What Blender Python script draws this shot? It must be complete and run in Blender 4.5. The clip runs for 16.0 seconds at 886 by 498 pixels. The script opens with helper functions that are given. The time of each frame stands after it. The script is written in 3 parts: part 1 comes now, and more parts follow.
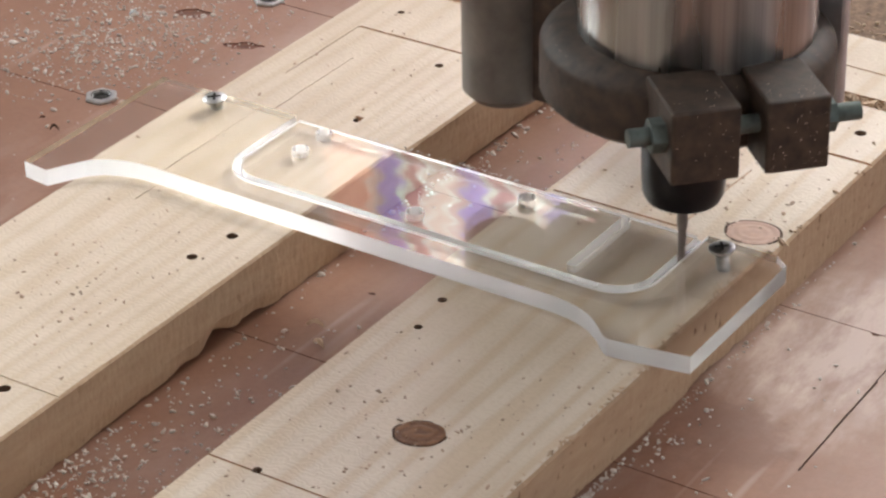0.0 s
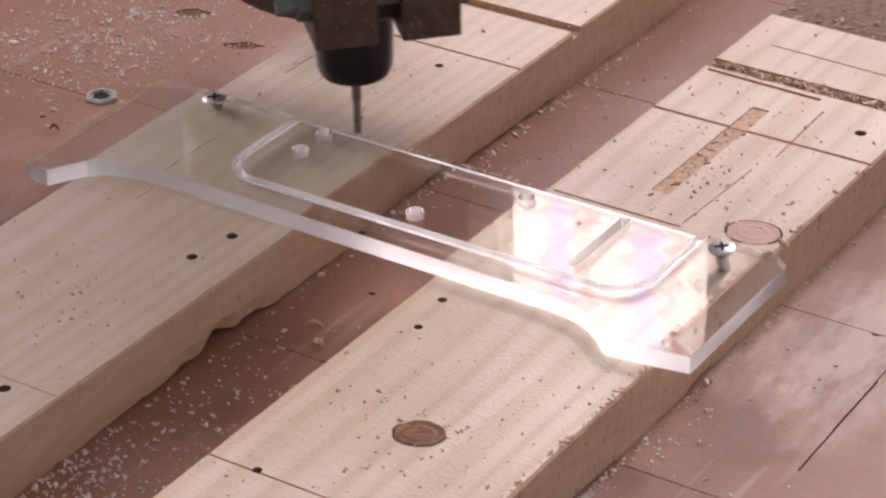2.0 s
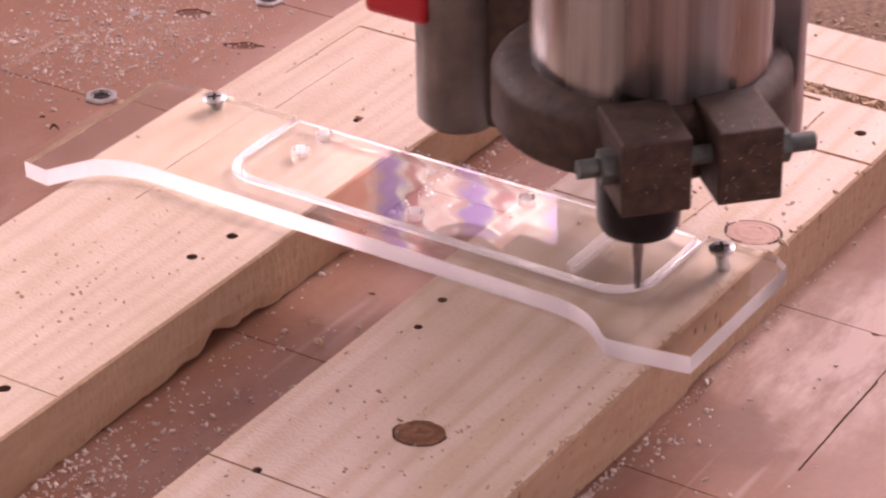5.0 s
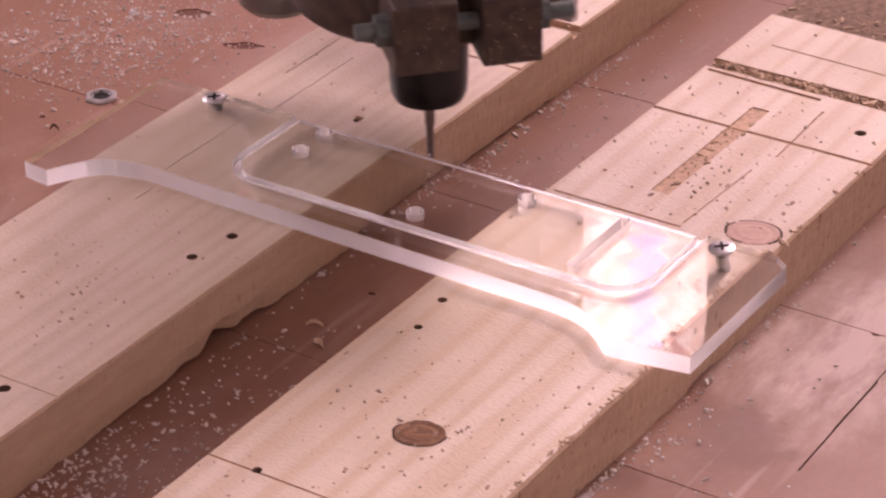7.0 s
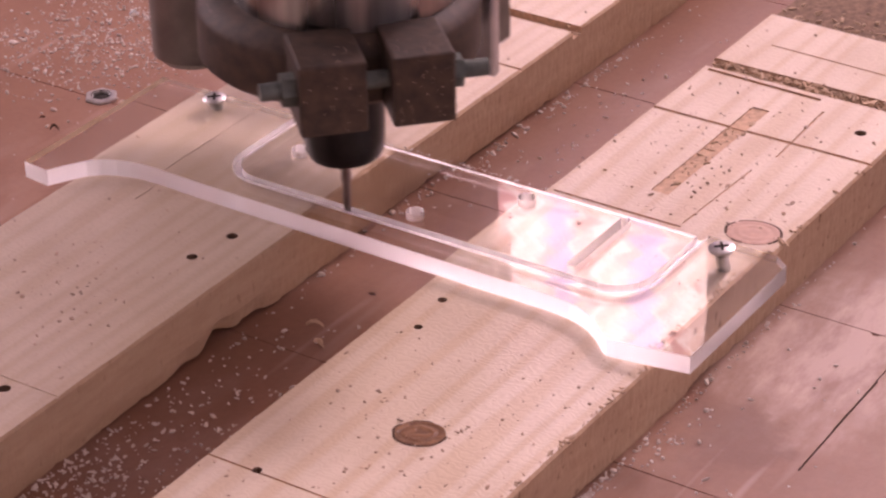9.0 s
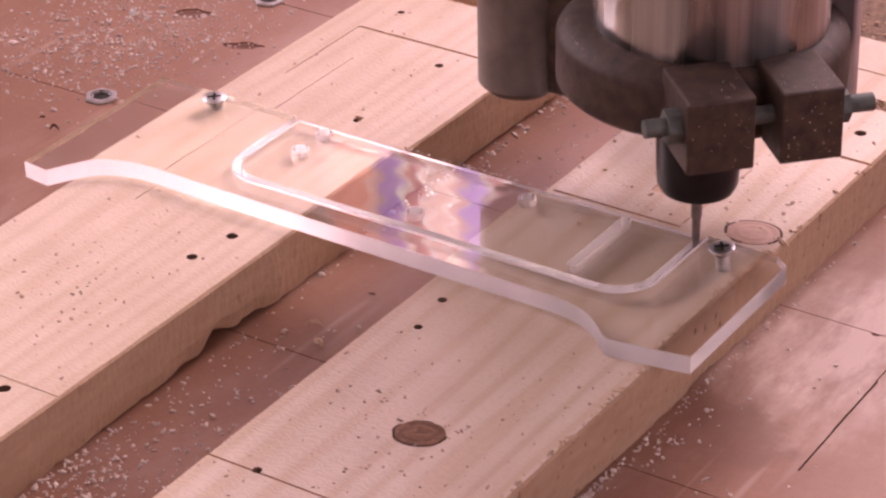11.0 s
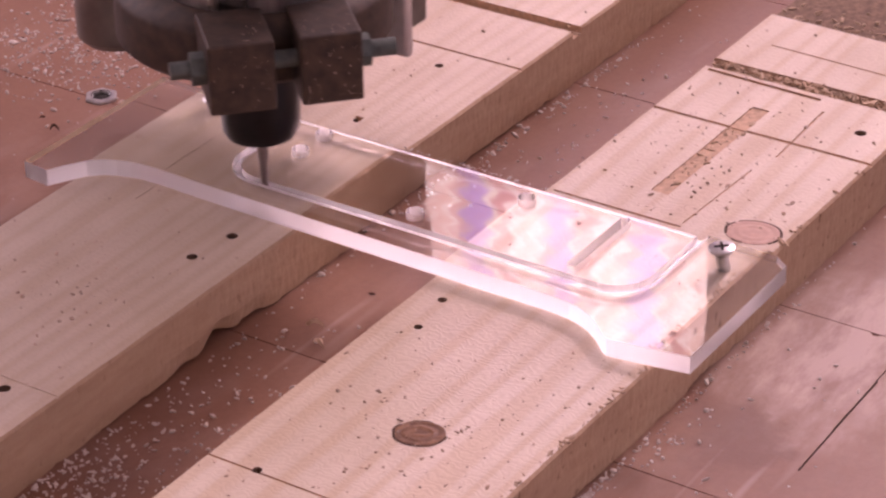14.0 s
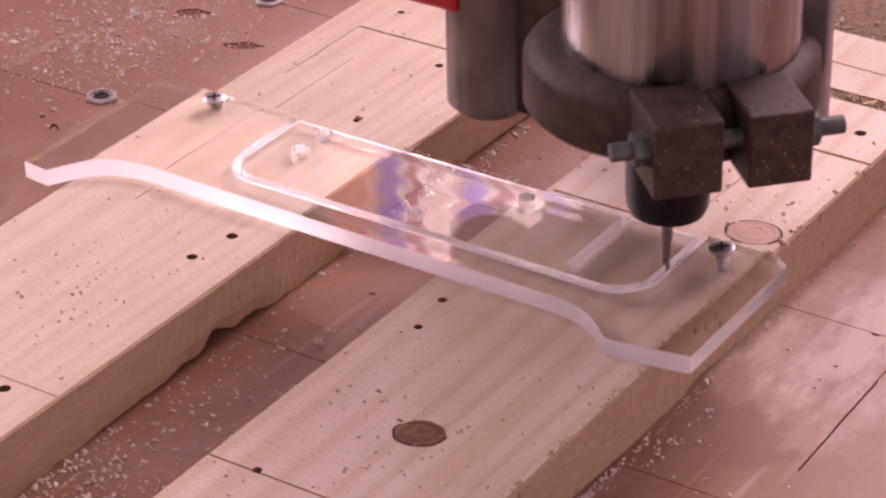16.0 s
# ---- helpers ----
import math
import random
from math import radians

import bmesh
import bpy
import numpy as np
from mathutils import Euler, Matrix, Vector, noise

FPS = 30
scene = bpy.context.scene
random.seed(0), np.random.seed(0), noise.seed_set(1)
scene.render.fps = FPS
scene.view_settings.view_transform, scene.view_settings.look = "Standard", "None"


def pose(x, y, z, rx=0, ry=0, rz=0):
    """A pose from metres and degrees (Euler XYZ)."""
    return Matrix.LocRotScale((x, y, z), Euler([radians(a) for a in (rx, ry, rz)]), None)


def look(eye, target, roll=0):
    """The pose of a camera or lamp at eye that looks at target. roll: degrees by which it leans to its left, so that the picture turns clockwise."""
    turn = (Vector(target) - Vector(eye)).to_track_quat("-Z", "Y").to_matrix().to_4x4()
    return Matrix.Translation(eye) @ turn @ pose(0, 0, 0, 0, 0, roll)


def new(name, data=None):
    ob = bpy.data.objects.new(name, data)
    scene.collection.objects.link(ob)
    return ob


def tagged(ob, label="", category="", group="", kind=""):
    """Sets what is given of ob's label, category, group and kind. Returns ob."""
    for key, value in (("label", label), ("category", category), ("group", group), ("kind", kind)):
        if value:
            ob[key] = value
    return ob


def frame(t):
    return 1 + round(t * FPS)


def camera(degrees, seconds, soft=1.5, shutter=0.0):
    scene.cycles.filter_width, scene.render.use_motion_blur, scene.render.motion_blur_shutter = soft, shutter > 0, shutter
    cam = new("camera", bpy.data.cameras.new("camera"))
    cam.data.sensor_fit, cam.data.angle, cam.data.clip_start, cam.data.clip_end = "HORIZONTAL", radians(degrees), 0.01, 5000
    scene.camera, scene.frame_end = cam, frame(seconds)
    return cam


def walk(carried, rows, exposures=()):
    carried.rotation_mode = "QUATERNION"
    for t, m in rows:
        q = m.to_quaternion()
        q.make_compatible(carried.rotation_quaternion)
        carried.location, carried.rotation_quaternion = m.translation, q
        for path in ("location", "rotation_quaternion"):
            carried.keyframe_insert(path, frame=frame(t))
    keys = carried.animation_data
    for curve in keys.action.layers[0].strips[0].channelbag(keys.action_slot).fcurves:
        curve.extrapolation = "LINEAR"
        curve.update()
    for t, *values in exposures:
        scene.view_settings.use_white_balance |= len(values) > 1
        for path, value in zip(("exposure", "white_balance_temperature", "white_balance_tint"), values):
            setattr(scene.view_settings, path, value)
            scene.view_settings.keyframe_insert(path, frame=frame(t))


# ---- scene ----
from mathutils.geometry import tessellate_polygon

MM = 0.001

# ---- camera: stands still on the machine's near side ----
cam = camera(18.49, 16.0, soft=2.4, shutter=0.5)
STAND = pose(0.38833, -0.57760, 0.39788, 60.245, 0, 33.91) @ pose(0, 0, 0, 0, 0, -1.16)
# the clip's camera darkens when the dark spindle leaves the middle, and drifts to pink
LENS = [(0.0, -0.30, 6350, 0), (0.5, -0.30, 6400, 1), (1.0, -0.32, 6450, 4), (1.5, -0.50, 6320, 7), (2.0, -0.55, 6570, 18), (2.5, -0.72, 6820, 27), (3.0, -0.56, 6920, 31),
        (3.5, -0.66, 6880, 35), (4.0, -0.35, 7130, 41), (4.2, -0.25, 7180, 42), (5.3, -0.26, 7330, 45), (6.3, -0.50, 7430, 47), (7.0, -0.51, 7430, 49), (8.0, -0.68, 7430, 51),
        (8.5, -0.78, 7430, 53), (9.0, -0.56, 7430, 52), (9.2, -0.51, 7430, 51), (10.6, -0.33, 7500, 53), (11.5, -0.40, 7450, 53), (12.5, -0.54, 7330, 53), (13.5, -0.72, 7280, 55),
        (14.0, -0.66, 7230, 55), (14.5, -0.58, 7230, 53), (15.5, -0.42, 7300, 55), (16.0, -0.48, 7300, 55)]
walk(cam, [(0.0, STAND), (16.0, STAND)], exposures=[(t, 3.06 + stops, kelvin, tint) for t, stops, kelvin, tint in LENS])

# ---- daylight: overcast sky through the wide workshop window; side fills added ----
world = bpy.data.worlds.new("sky")
scene.world = world
world.use_nodes = True
wt = world.node_tree
sky = wt.nodes.new("ShaderNodeTexSky")
sky.sky_type, sky.sun_disc, sky.sun_elevation, sky.sun_rotation = "NISHITA", False, radians(42), radians(20)
wt.links.new(sky.outputs[0], wt.nodes["Background"].inputs[0])
wt.nodes["Background"].inputs[1].default_value = 0.05



def opening_lamp(name, width, height, energy, colour, eye, target):
    """An area lamp standing in a wall's opening."""
    data = bpy.data.lights.new(name, "AREA")
    data.shape, data.size, data.size_y, data.energy, data.color = "RECTANGLE", width, height, energy, colour
    new(name, data).matrix_world = look(eye, target)


opening_lamp("north_window_daylight", 0.75, 0.75, 10.2, (1.0, 0.95, 0.93), (-0.06, 2.5, 2.3), (0.0, 0.0, 0.0))
# west and east: added fill lamps, no window is known on these sides
opening_lamp("west_fill_lamp", 1.9, 1.5, 8.9, (1.0, 0.96, 0.93), (-3.36, 0.3, 1.75), (0.0, -0.05, 0.0))
opening_lamp("east_fill_lamp", 1.5, 1.3, 2.7, (1.0, 0.95, 0.92), (3.36, -0.2, 1.5), (0.0, -0.05, 0.0))


# ---- materials ----
def material(name):
    m = bpy.data.materials.new(name)
    m.use_nodes = True
    t = m.node_tree
    return m, t, t.nodes["Principled BSDF"]


def node(t, kind, **values):
    n = t.nodes.new("ShaderNode" + kind)
    for k, v in values.items():
        n.inputs[k].default_value = v
    return n


def coords(t, scale=(1, 1, 1), turn=(0, 0, 0), shift=(0, 0, 0)):
    c = t.nodes.new("ShaderNodeTexCoord")
    m = t.nodes.new("ShaderNodeMapping")
    m.inputs["Scale"].default_value, m.inputs["Rotation"].default_value = scale, turn
    m.inputs["Location"].default_value = shift
    t.links.new(c.outputs["Object"], m.inputs[0])
    return m.outputs[0]


def noise_of(t, vec, scale, detail=4.0, rough=0.55):
    n = node(t, "TexNoise", Scale=scale, Detail=detail, Roughness=rough)
    t.links.new(vec, n.inputs["Vector"])
    return n.outputs["Fac"]


def ramp(t, fac, *stops):
    r = t.nodes.new("ShaderNodeValToRGB")
    while len(r.color_ramp.elements) < len(stops):
        r.color_ramp.elements.new(0.5)
    for e, (at, col) in zip(r.color_ramp.elements, stops):
        e.position, e.color = at, (*col, 1) if len(col) == 3 else col
    t.links.new(fac, r.inputs[0])
    return r.outputs[0]


def mix(t, a, b, fac, blend="MIX"):
    n = t.nodes.new("ShaderNodeMix")
    n.data_type, n.blend_type = "RGBA", blend
    for sock, v in ((n.inputs[0], fac), (n.inputs[6], a), (n.inputs[7], b)):
        if isinstance(v, bpy.types.NodeSocket):
            t.links.new(v, sock)
        elif isinstance(v, tuple):
            sock.default_value = (*v, 1)
        else:
            sock.default_value = v
    return n.outputs[2]


def bump(t, bs, height, strength, distance):
    b = node(t, "Bump", Strength=strength, Distance=distance)
    t.links.new(height, b.inputs["Height"])
    t.links.new(b.outputs[0], bs.inputs["Normal"])
    return b


def simple(name, col, rough=0.5, metal=0.0, vary=0.15, scale=200.0, bumps=0.0):
    m, t, bs = material(name)
    v = coords(t)
    dark = tuple(c * (1 - vary) for c in col)
    light = tuple(min(1, c * (1 + vary)) for c in col)
    n = noise_of(t, v, scale)
    t.links.new(ramp(t, n, (0.3, dark), (0.7, light)), bs.inputs["Base Color"])
    bs.inputs["Roughness"].default_value, bs.inputs["Metallic"].default_value = rough, metal
    if bumps:
        bump(t, bs, n, bumps, 0.0004)
    return m


def pine(name, shift, tone, gloss, dark):
    """Planed pine: long growth rings along y, fine grain, a few grey stains."""
    m, t, bs = material(name)
    v = coords(t, (1, 0.07, 1), shift=shift)
    warp = noise_of(t, v, 14, 2)
    rings = t.nodes.new("ShaderNodeTexWave")
    rings.bands_direction = "X"
    rings.inputs["Scale"].default_value, rings.inputs["Distortion"].default_value = 34, 14
    rings.inputs["Detail"].default_value, rings.inputs["Detail Scale"].default_value = 2.0, 0.9
    t.links.new(v, rings.inputs["Vector"])
    fine = noise_of(t, coords(t, (1, 0.03, 1), shift=shift), 620, 4, 0.7)
    stain = noise_of(t, coords(t, (1, 0.6, 1), shift=shift), 22, 4, 0.6)
    a = ramp(t, rings.outputs["Fac"], (0.0, tuple(c * 1.04 for c in tone)), (0.6, tone),
             (0.93, tuple(c * k for c, k in zip(tone, dark))))
    b = mix(t, a, ramp(t, fine, (0.25, (0.8, 0.77, 0.7)), (0.6, (1, 1, 1))), 0.26, "MULTIPLY")
    c = mix(t, b, ramp(t, stain, (0.33, (0.8, 0.75, 0.67)), (0.62, (1, 1, 1))), 0.75, "MULTIPLY")
    chat = t.nodes.new("ShaderNodeTexWave")
    chat.bands_direction = "Y"
    for k, val in (("Scale", 150.0), ("Distortion", 16.0), ("Detail", 3.0), ("Detail Scale", 1.6)):
        chat.inputs[k].default_value = val
    t.links.new(coords(t), chat.inputs["Vector"])
    c = mix(t, c, ramp(t, chat.outputs["Fac"], (0.0, (0.92, 0.9, 0.87)), (0.5, (1, 1, 1))), 0.6, "MULTIPLY")
    t.links.new(c, bs.inputs["Base Color"])
    rr = ramp(t, warp, (0.3, (gloss - 0.06,) * 3), (0.7, (gloss + 0.1,) * 3))
    t.links.new(rr, bs.inputs["Roughness"])
    bs.inputs["Specular IOR Level"].default_value = 0.9
    bump(t, bs, mix(t, fine, chat.outputs["Fac"], 0.45), 0.36, 0.0003)
    return m


PINE_L = pine("planed_pine", (0.3, 0, 0), (0.69, 0.585, 0.475), 0.36, (0.96, 0.93, 0.87))
PINE_R = pine("yellow_pine", (0.05, 0.4, 0), (0.70, 0.60, 0.495), 0.33, (0.94, 0.885, 0.80))
def sawn_side(name, pitted):
    """Sawn edge of the pine: darker, with short dark pits along the grain."""
    m, t, bs = material(name)
    fine = noise_of(t, coords(t, (1, 0.12, 0.5)), 700, 4, 0.7)
    pits = noise_of(t, coords(t, (1, 1.0, 0.5)), 480, 2, 0.5)
    a = ramp(t, fine, (0.3, (0.43, 0.29, 0.185)), (0.7, (0.51, 0.36, 0.235)))
    b = mix(t, a, ramp(t, pits, (0.27, (0.4, 0.3, 0.24)), (0.34, (1, 1, 1))), pitted, "MULTIPLY")
    t.links.new(b, bs.inputs["Base Color"])
    bs.inputs["Roughness"].default_value = 0.75
    bump(t, bs, mix(t, fine, pits, 0.6), 0.6, 0.0009)
    return m


ROUGH_WOOD = simple("sawn_wood_fibre", (0.56, 0.39, 0.27), 0.85, vary=0.22, scale=500, bumps=0.3)
# darker brown for the wide cut at the right board's far end
BROWN_WOOD = simple("brown_rough_wood", (0.2, 0.13, 0.088), 0.9, vary=0.4, scale=420, bumps=0.8)
SIDE = sawn_side("sawn_pine_edge", 0.3)
PITTED_SIDE = sawn_side("pitted_pine_edge", 0.9)


def knot_material(name, light, dark, rough):
    """Cut knot: tight oval rings round the heart with dark cracks."""
    m, t, bs = material(name)
    w = t.nodes.new("ShaderNodeTexWave")
    w.wave_type, w.rings_direction = "RINGS", "Z"
    for k, v in (("Scale", 70.0), ("Distortion", 9.0), ("Detail", 4.0), ("Detail Scale", 2.5)):
        w.inputs[k].default_value = v
    t.links.new(coords(t), w.inputs["Vector"])
    n = noise_of(t, coords(t), 330, 4, 0.65)
    a = ramp(t, w.outputs["Fac"], (0.1, dark), (0.7, light))
    c = mix(t, a, ramp(t, n, (0.3, (0.5, 0.45, 0.4)), (0.6, (1, 1, 1))), 0.7, "MULTIPLY")
    t.links.new(c, bs.inputs["Base Color"])
    bs.inputs["Roughness"].default_value = rough
    bump(t, bs, w.outputs["Fac"], 0.3, 0.0004)
    return m


KNOT = knot_material("pine_knot", (0.24, 0.115, 0.052), (0.17, 0.075, 0.032), 0.45)
KNOT_PALE = simple("pale_pine_knot", (0.53, 0.34, 0.26), 0.42, vary=0.12, scale=300)
KNOT_RIM = simple("dark_knot_bark", (0.07, 0.035, 0.02), 0.8, vary=0.4, scale=500)


def bed_material():
    """Worn sealed fibreboard: red-brown with scuffs and dust, whitish glare painted in."""
    m, t, bs = material("worn_fibreboard")
    v = coords(t)
    big = noise_of(t, v, 9, 5, 0.6)
    fine = noise_of(t, v, 420, 5, 0.7)
    scuff_glare = noise_of(t, coords(t, (1, 0.25, 1), (0, 0, 0.5)), 40, 6, 0.65)
    a = ramp(t, big, (0.3, (0.222, 0.106, 0.066)), (0.7, (0.31, 0.158, 0.102)))
    b = mix(t, a, ramp(t, fine, (0.3, (0.8, 0.78, 0.76)), (0.6, (1, 1, 1))), 0.6, "MULTIPLY")
    # pale scuffs, then a pale cloud: whitish glare put into the colour
    c = mix(t, b, (0.5, 0.38, 0.32), ramp(t, scuff_glare, (0.5, (0, 0, 0)), (0.75, (0.16,) * 3)))
    glare_cloud = noise_of(t, coords(t, (1, 0.5, 1), (0, 0, -0.6), (0.3, 0.1, 0)), 16, 6, 0.7)
    c = mix(t, c, (0.52, 0.41, 0.37), ramp(t, glare_cloud, (0.5, (0, 0, 0)), (0.72, (0.3,) * 3)))
    line = noise_of(t, coords(t, (1, 0.06, 1), (0, 0, 0.95)), 120, 2, 0.5)
    line2 = noise_of(t, coords(t, (1, 0.08, 1), (0, 0, -0.35)), 90, 2, 0.5)
    where = ramp(t, noise_of(t, coords(t, shift=(0.1, 0.02, 0)), 12, 3), (0.5, (0, 0, 0)), (0.62, (0.45,) * 3))
    marks = mix(t, ramp(t, line, (0.62, (0, 0, 0)), (0.68, (1, 1, 1))), ramp(t, line2, (0.62, (0, 0, 0)), (0.68, (1, 1, 1))), 0.5, "ADD")
    c = mix(t, c, (0.5, 0.38, 0.33), mix(t, marks, where, 1.0, "MULTIPLY"))
    def patch(x, y, near, far):
        d = t.nodes.new("ShaderNodeVectorMath")
        d.operation = "DISTANCE"
        d.inputs[1].default_value = (x, y, 0)
        swirl = node(t, "TexNoise", Scale=26.0, Detail=5.0, Roughness=0.65)
        t.links.new(v, swirl.inputs["Vector"])
        shifted = t.nodes.new("ShaderNodeVectorMath")
        shifted.operation = "MULTIPLY_ADD"
        shifted.inputs[1].default_value = (0.07, 0.07, 0)
        t.links.new(swirl.outputs["Color"], shifted.inputs[0])
        t.links.new(v, shifted.inputs[2])
        t.links.new(shifted.outputs[0], d.inputs[0])
        return ramp(t, d.outputs["Value"], (near, (1, 1, 1)), (far, (0, 0, 0)))
    # rubbed pale patch at the right, part scuff and part painted glare
    rub = noise_of(t, coords(t, (1, 0.35, 1), (0, 0, 0.7)), 60, 6, 0.7)
    pale = mix(t, patch(0.130 + 0.035, 0.012 + 0.035, 0.022, 0.05), ramp(t, rub, (0.40, (0.2,) * 3), (0.58, (0.85,) * 3)), 1.0, "MULTIPLY")
    c = mix(t, c, (0.56, 0.43, 0.37), pale)
    stain = mix(t, patch(0.117 + 0.035, -0.036 + 0.035, 0.011, 0.013), (0.45, 0.45, 0.45), 1.0, "MULTIPLY")
    c = mix(t, c, (0.16, 0.07, 0.045), stain)
    t.links.new(c, bs.inputs["Base Color"])
    t.links.new(ramp(t, glare_cloud, (0.35, (0.36,) * 3), (0.65, (0.44,) * 3)), bs.inputs["Roughness"])
    bs.inputs["Specular IOR Level"].default_value = 0.55
    bump(t, bs, fine, 0.2, 0.0003)
    return m


BED = bed_material()
SEAM = simple("dark_joint", (0.11, 0.055, 0.04), 0.9)


def acrylic_material():
    m, t, bs = material("clear_acrylic")
    bs.inputs["Base Color"].default_value = (1.0, 1.0, 1.0, 1)
    bs.inputs["Roughness"].default_value, bs.inputs["IOR"].default_value = 0.0, 1.49
    bs.inputs["Transmission Weight"].default_value = 1.0
    bump(t, bs, noise_of(t, coords(t), 60, 1.0, 0.4), 1.0, 0.000014)
    return m


ACRYLIC = acrylic_material()


def frosted_material(name, scatter, clear, rough):
    """Saw-frosted acrylic: passes and scatters the light that runs inside the plate."""
    m, t, bs = material(name)
    n = noise_of(t, coords(t, (1, 1, 0.2)), 160, 3)
    col = ramp(t, n, (0.3, (0.98, 0.965, 0.965)), (0.7, (1.0, 0.99, 0.99)))
    t.links.new(col, bs.inputs["Base Color"])
    bs.inputs["Roughness"].default_value, bs.inputs["IOR"].default_value = rough, 1.49
    bs.inputs["Transmission Weight"].default_value = clear
    tr = t.nodes.new("ShaderNodeBsdfTranslucent")
    t.links.new(col, tr.inputs[0])
    mx = t.nodes.new("ShaderNodeMixShader")
    mx.inputs[0].default_value = scatter
    t.links.new(bs.outputs[0], mx.inputs[1])
    t.links.new(tr.outputs[0], mx.inputs[2])
    t.links.new(mx.outputs[0], t.nodes["Material Output"].inputs[0])
    return m


FROST = frosted_material("frosted_acrylic_groove", 0.12, 0.9, 0.6)
EDGE = frosted_material("machined_acrylic_edge", 0.44, 0.9, 0.5)
CLEAR_EDGE = frosted_material("lightly_frosted_edge", 0.22, 1.0, 0.32)


def steel_material():
    """Turned spindle housing: fine streaks along its height."""
    m, t, bs = material("brushed_spindle_steel")
    n = noise_of(t, coords(t, (1, 1, 0.01)), 260, 3, 0.6)
    big = noise_of(t, coords(t, (1, 1, 0.05)), 60, 3, 0.6)
    t.links.new(ramp(t, n, (0.3, (0.24, 0.24, 0.235)), (0.7, (0.5, 0.495, 0.49))), bs.inputs["Base Color"])
    t.links.new(ramp(t, big, (0.35, (0.2,) * 3), (0.7, (0.4,) * 3)), bs.inputs["Roughness"])
    bs.inputs["Metallic"].default_value = 1.0
    bump(t, bs, n, 0.12, 0.0002)
    return m


STEEL = steel_material()
CLAMP = simple("dusty_dark_cast_metal", (0.046, 0.028, 0.018), 0.6, 0.05, 0.5, 240, 0.6)
NUT_BLACK = simple("black_oxide_steel", (0.012, 0.011, 0.012), 0.35, 0.6, 0.3, 150)
CARBIDE = simple("carbide_cutter", (0.24, 0.2, 0.19), 0.35, 0.9, 0.2, 300)
ZINC = simple("zinc_plated_steel", (0.55, 0.56, 0.56), 0.35, 1.0, 0.2, 300)
BOLT = simple("dull_grey_green_bolt", (0.11, 0.13, 0.12), 0.6, 0.6, 0.3, 300)
ALLOY = simple("anodised_aluminium", (0.18, 0.165, 0.15), 0.45, 0.7, 0.25, 90)
PALE_ALLOY = simple("pale_aluminium", (0.55, 0.53, 0.54), 0.4, 0.8, 0.15, 90)
CHIPPED = simple("torn_fibreboard", (0.15, 0.062, 0.04), 0.85, 0.0, 0.4, 500, 0.6)
RED = simple("red_plastic", (0.5, 0.01, 0.02), 0.4, 0.0, 0.1, 80)
HOLE = simple("shaded_drill_hole", (0.17, 0.1, 0.065), 0.9, vary=0.4, scale=900)
# near-black colour standing in for the shade inside recesses
DARK = simple("recess_shade", (0.02, 0.016, 0.014), 0.9)
CHIP = simple("white_acrylic_chip", (0.66, 0.6, 0.55), 0.6, 0.0, 0.15, 60)
DUST = simple("wood_crumb", (0.55, 0.42, 0.33), 0.8, 0.0, 0.4, 90)
FIBRE = simple("torn_pine_fibre", (0.56, 0.42, 0.3), 0.9, 0.0, 0.25, 300)
WALL = simple("plain_grey_plaster", (0.56, 0.535, 0.525), 0.85, 0.0, 0.1, 6)


# ---- mesh helpers ----
def mesh_of(name, bm, mats, smooth=False):
    me = bpy.data.meshes.new(name)
    bmesh.ops.recalc_face_normals(bm, faces=bm.faces)
    bm.to_mesh(me)
    bm.free()
    for m in mats if isinstance(mats, (list, tuple)) else [mats]:
        me.materials.append(m)
    if smooth:
        for p in me.polygons:
            p.use_smooth = True
        me.set_sharp_from_angle(angle=radians(35))
    return me


def part(name, bm, mats, parent, label="", smooth=False):
    ob = new(name, mesh_of(name, bm, mats, smooth))
    ob.parent = parent
    return tagged(ob, label)


def thing(name, bm, mats, label, category, group="", kind="", smooth=False):
    return tagged(new(name, mesh_of(name, bm, mats, smooth)), label, category, group, kind)


def empty(name, label, category, group=""):
    return tagged(new(name), label, category, group)


def box(bm, x0, x1, y0, y1, z0, z1, bevel=0.0, segments=2):
    made = bmesh.ops.create_cube(bm, size=1.0)["verts"]
    for v in made:
        v.co = Vector((x0 + (v.co.x + 0.5) * (x1 - x0), y0 + (v.co.y + 0.5) * (y1 - y0), z0 + (v.co.z + 0.5) * (z1 - z0)))
    if bevel:
        edges = {e for v in made for e in v.link_edges}
        bmesh.ops.bevel(bm, geom=list(edges), offset=bevel, segments=segments, affect="EDGES", profile=0.5)


def lathe(bm, profile, n=48, m=Matrix()):
    """Turns a profile of (radius, z) round the z axis."""
    rings = []
    for r, z in profile:
        if r < 1e-7:
            rings.append([bm.verts.new(m @ Vector((0, 0, z)))])
        else:
            rings.append([bm.verts.new(m @ Vector((r * math.cos(a), r * math.sin(a), z)))
                          for a in (2 * math.pi * i / n for i in range(n))])
    for a, b in zip(rings, rings[1:]):
        for i in range(n):
            j = (i + 1) % n
            q = [a[i % len(a)], a[j % len(a)], b[j % len(b)], b[i % len(b)]]
            q = list(dict.fromkeys(q))
            if len(q) > 2:
                bm.faces.new(q)


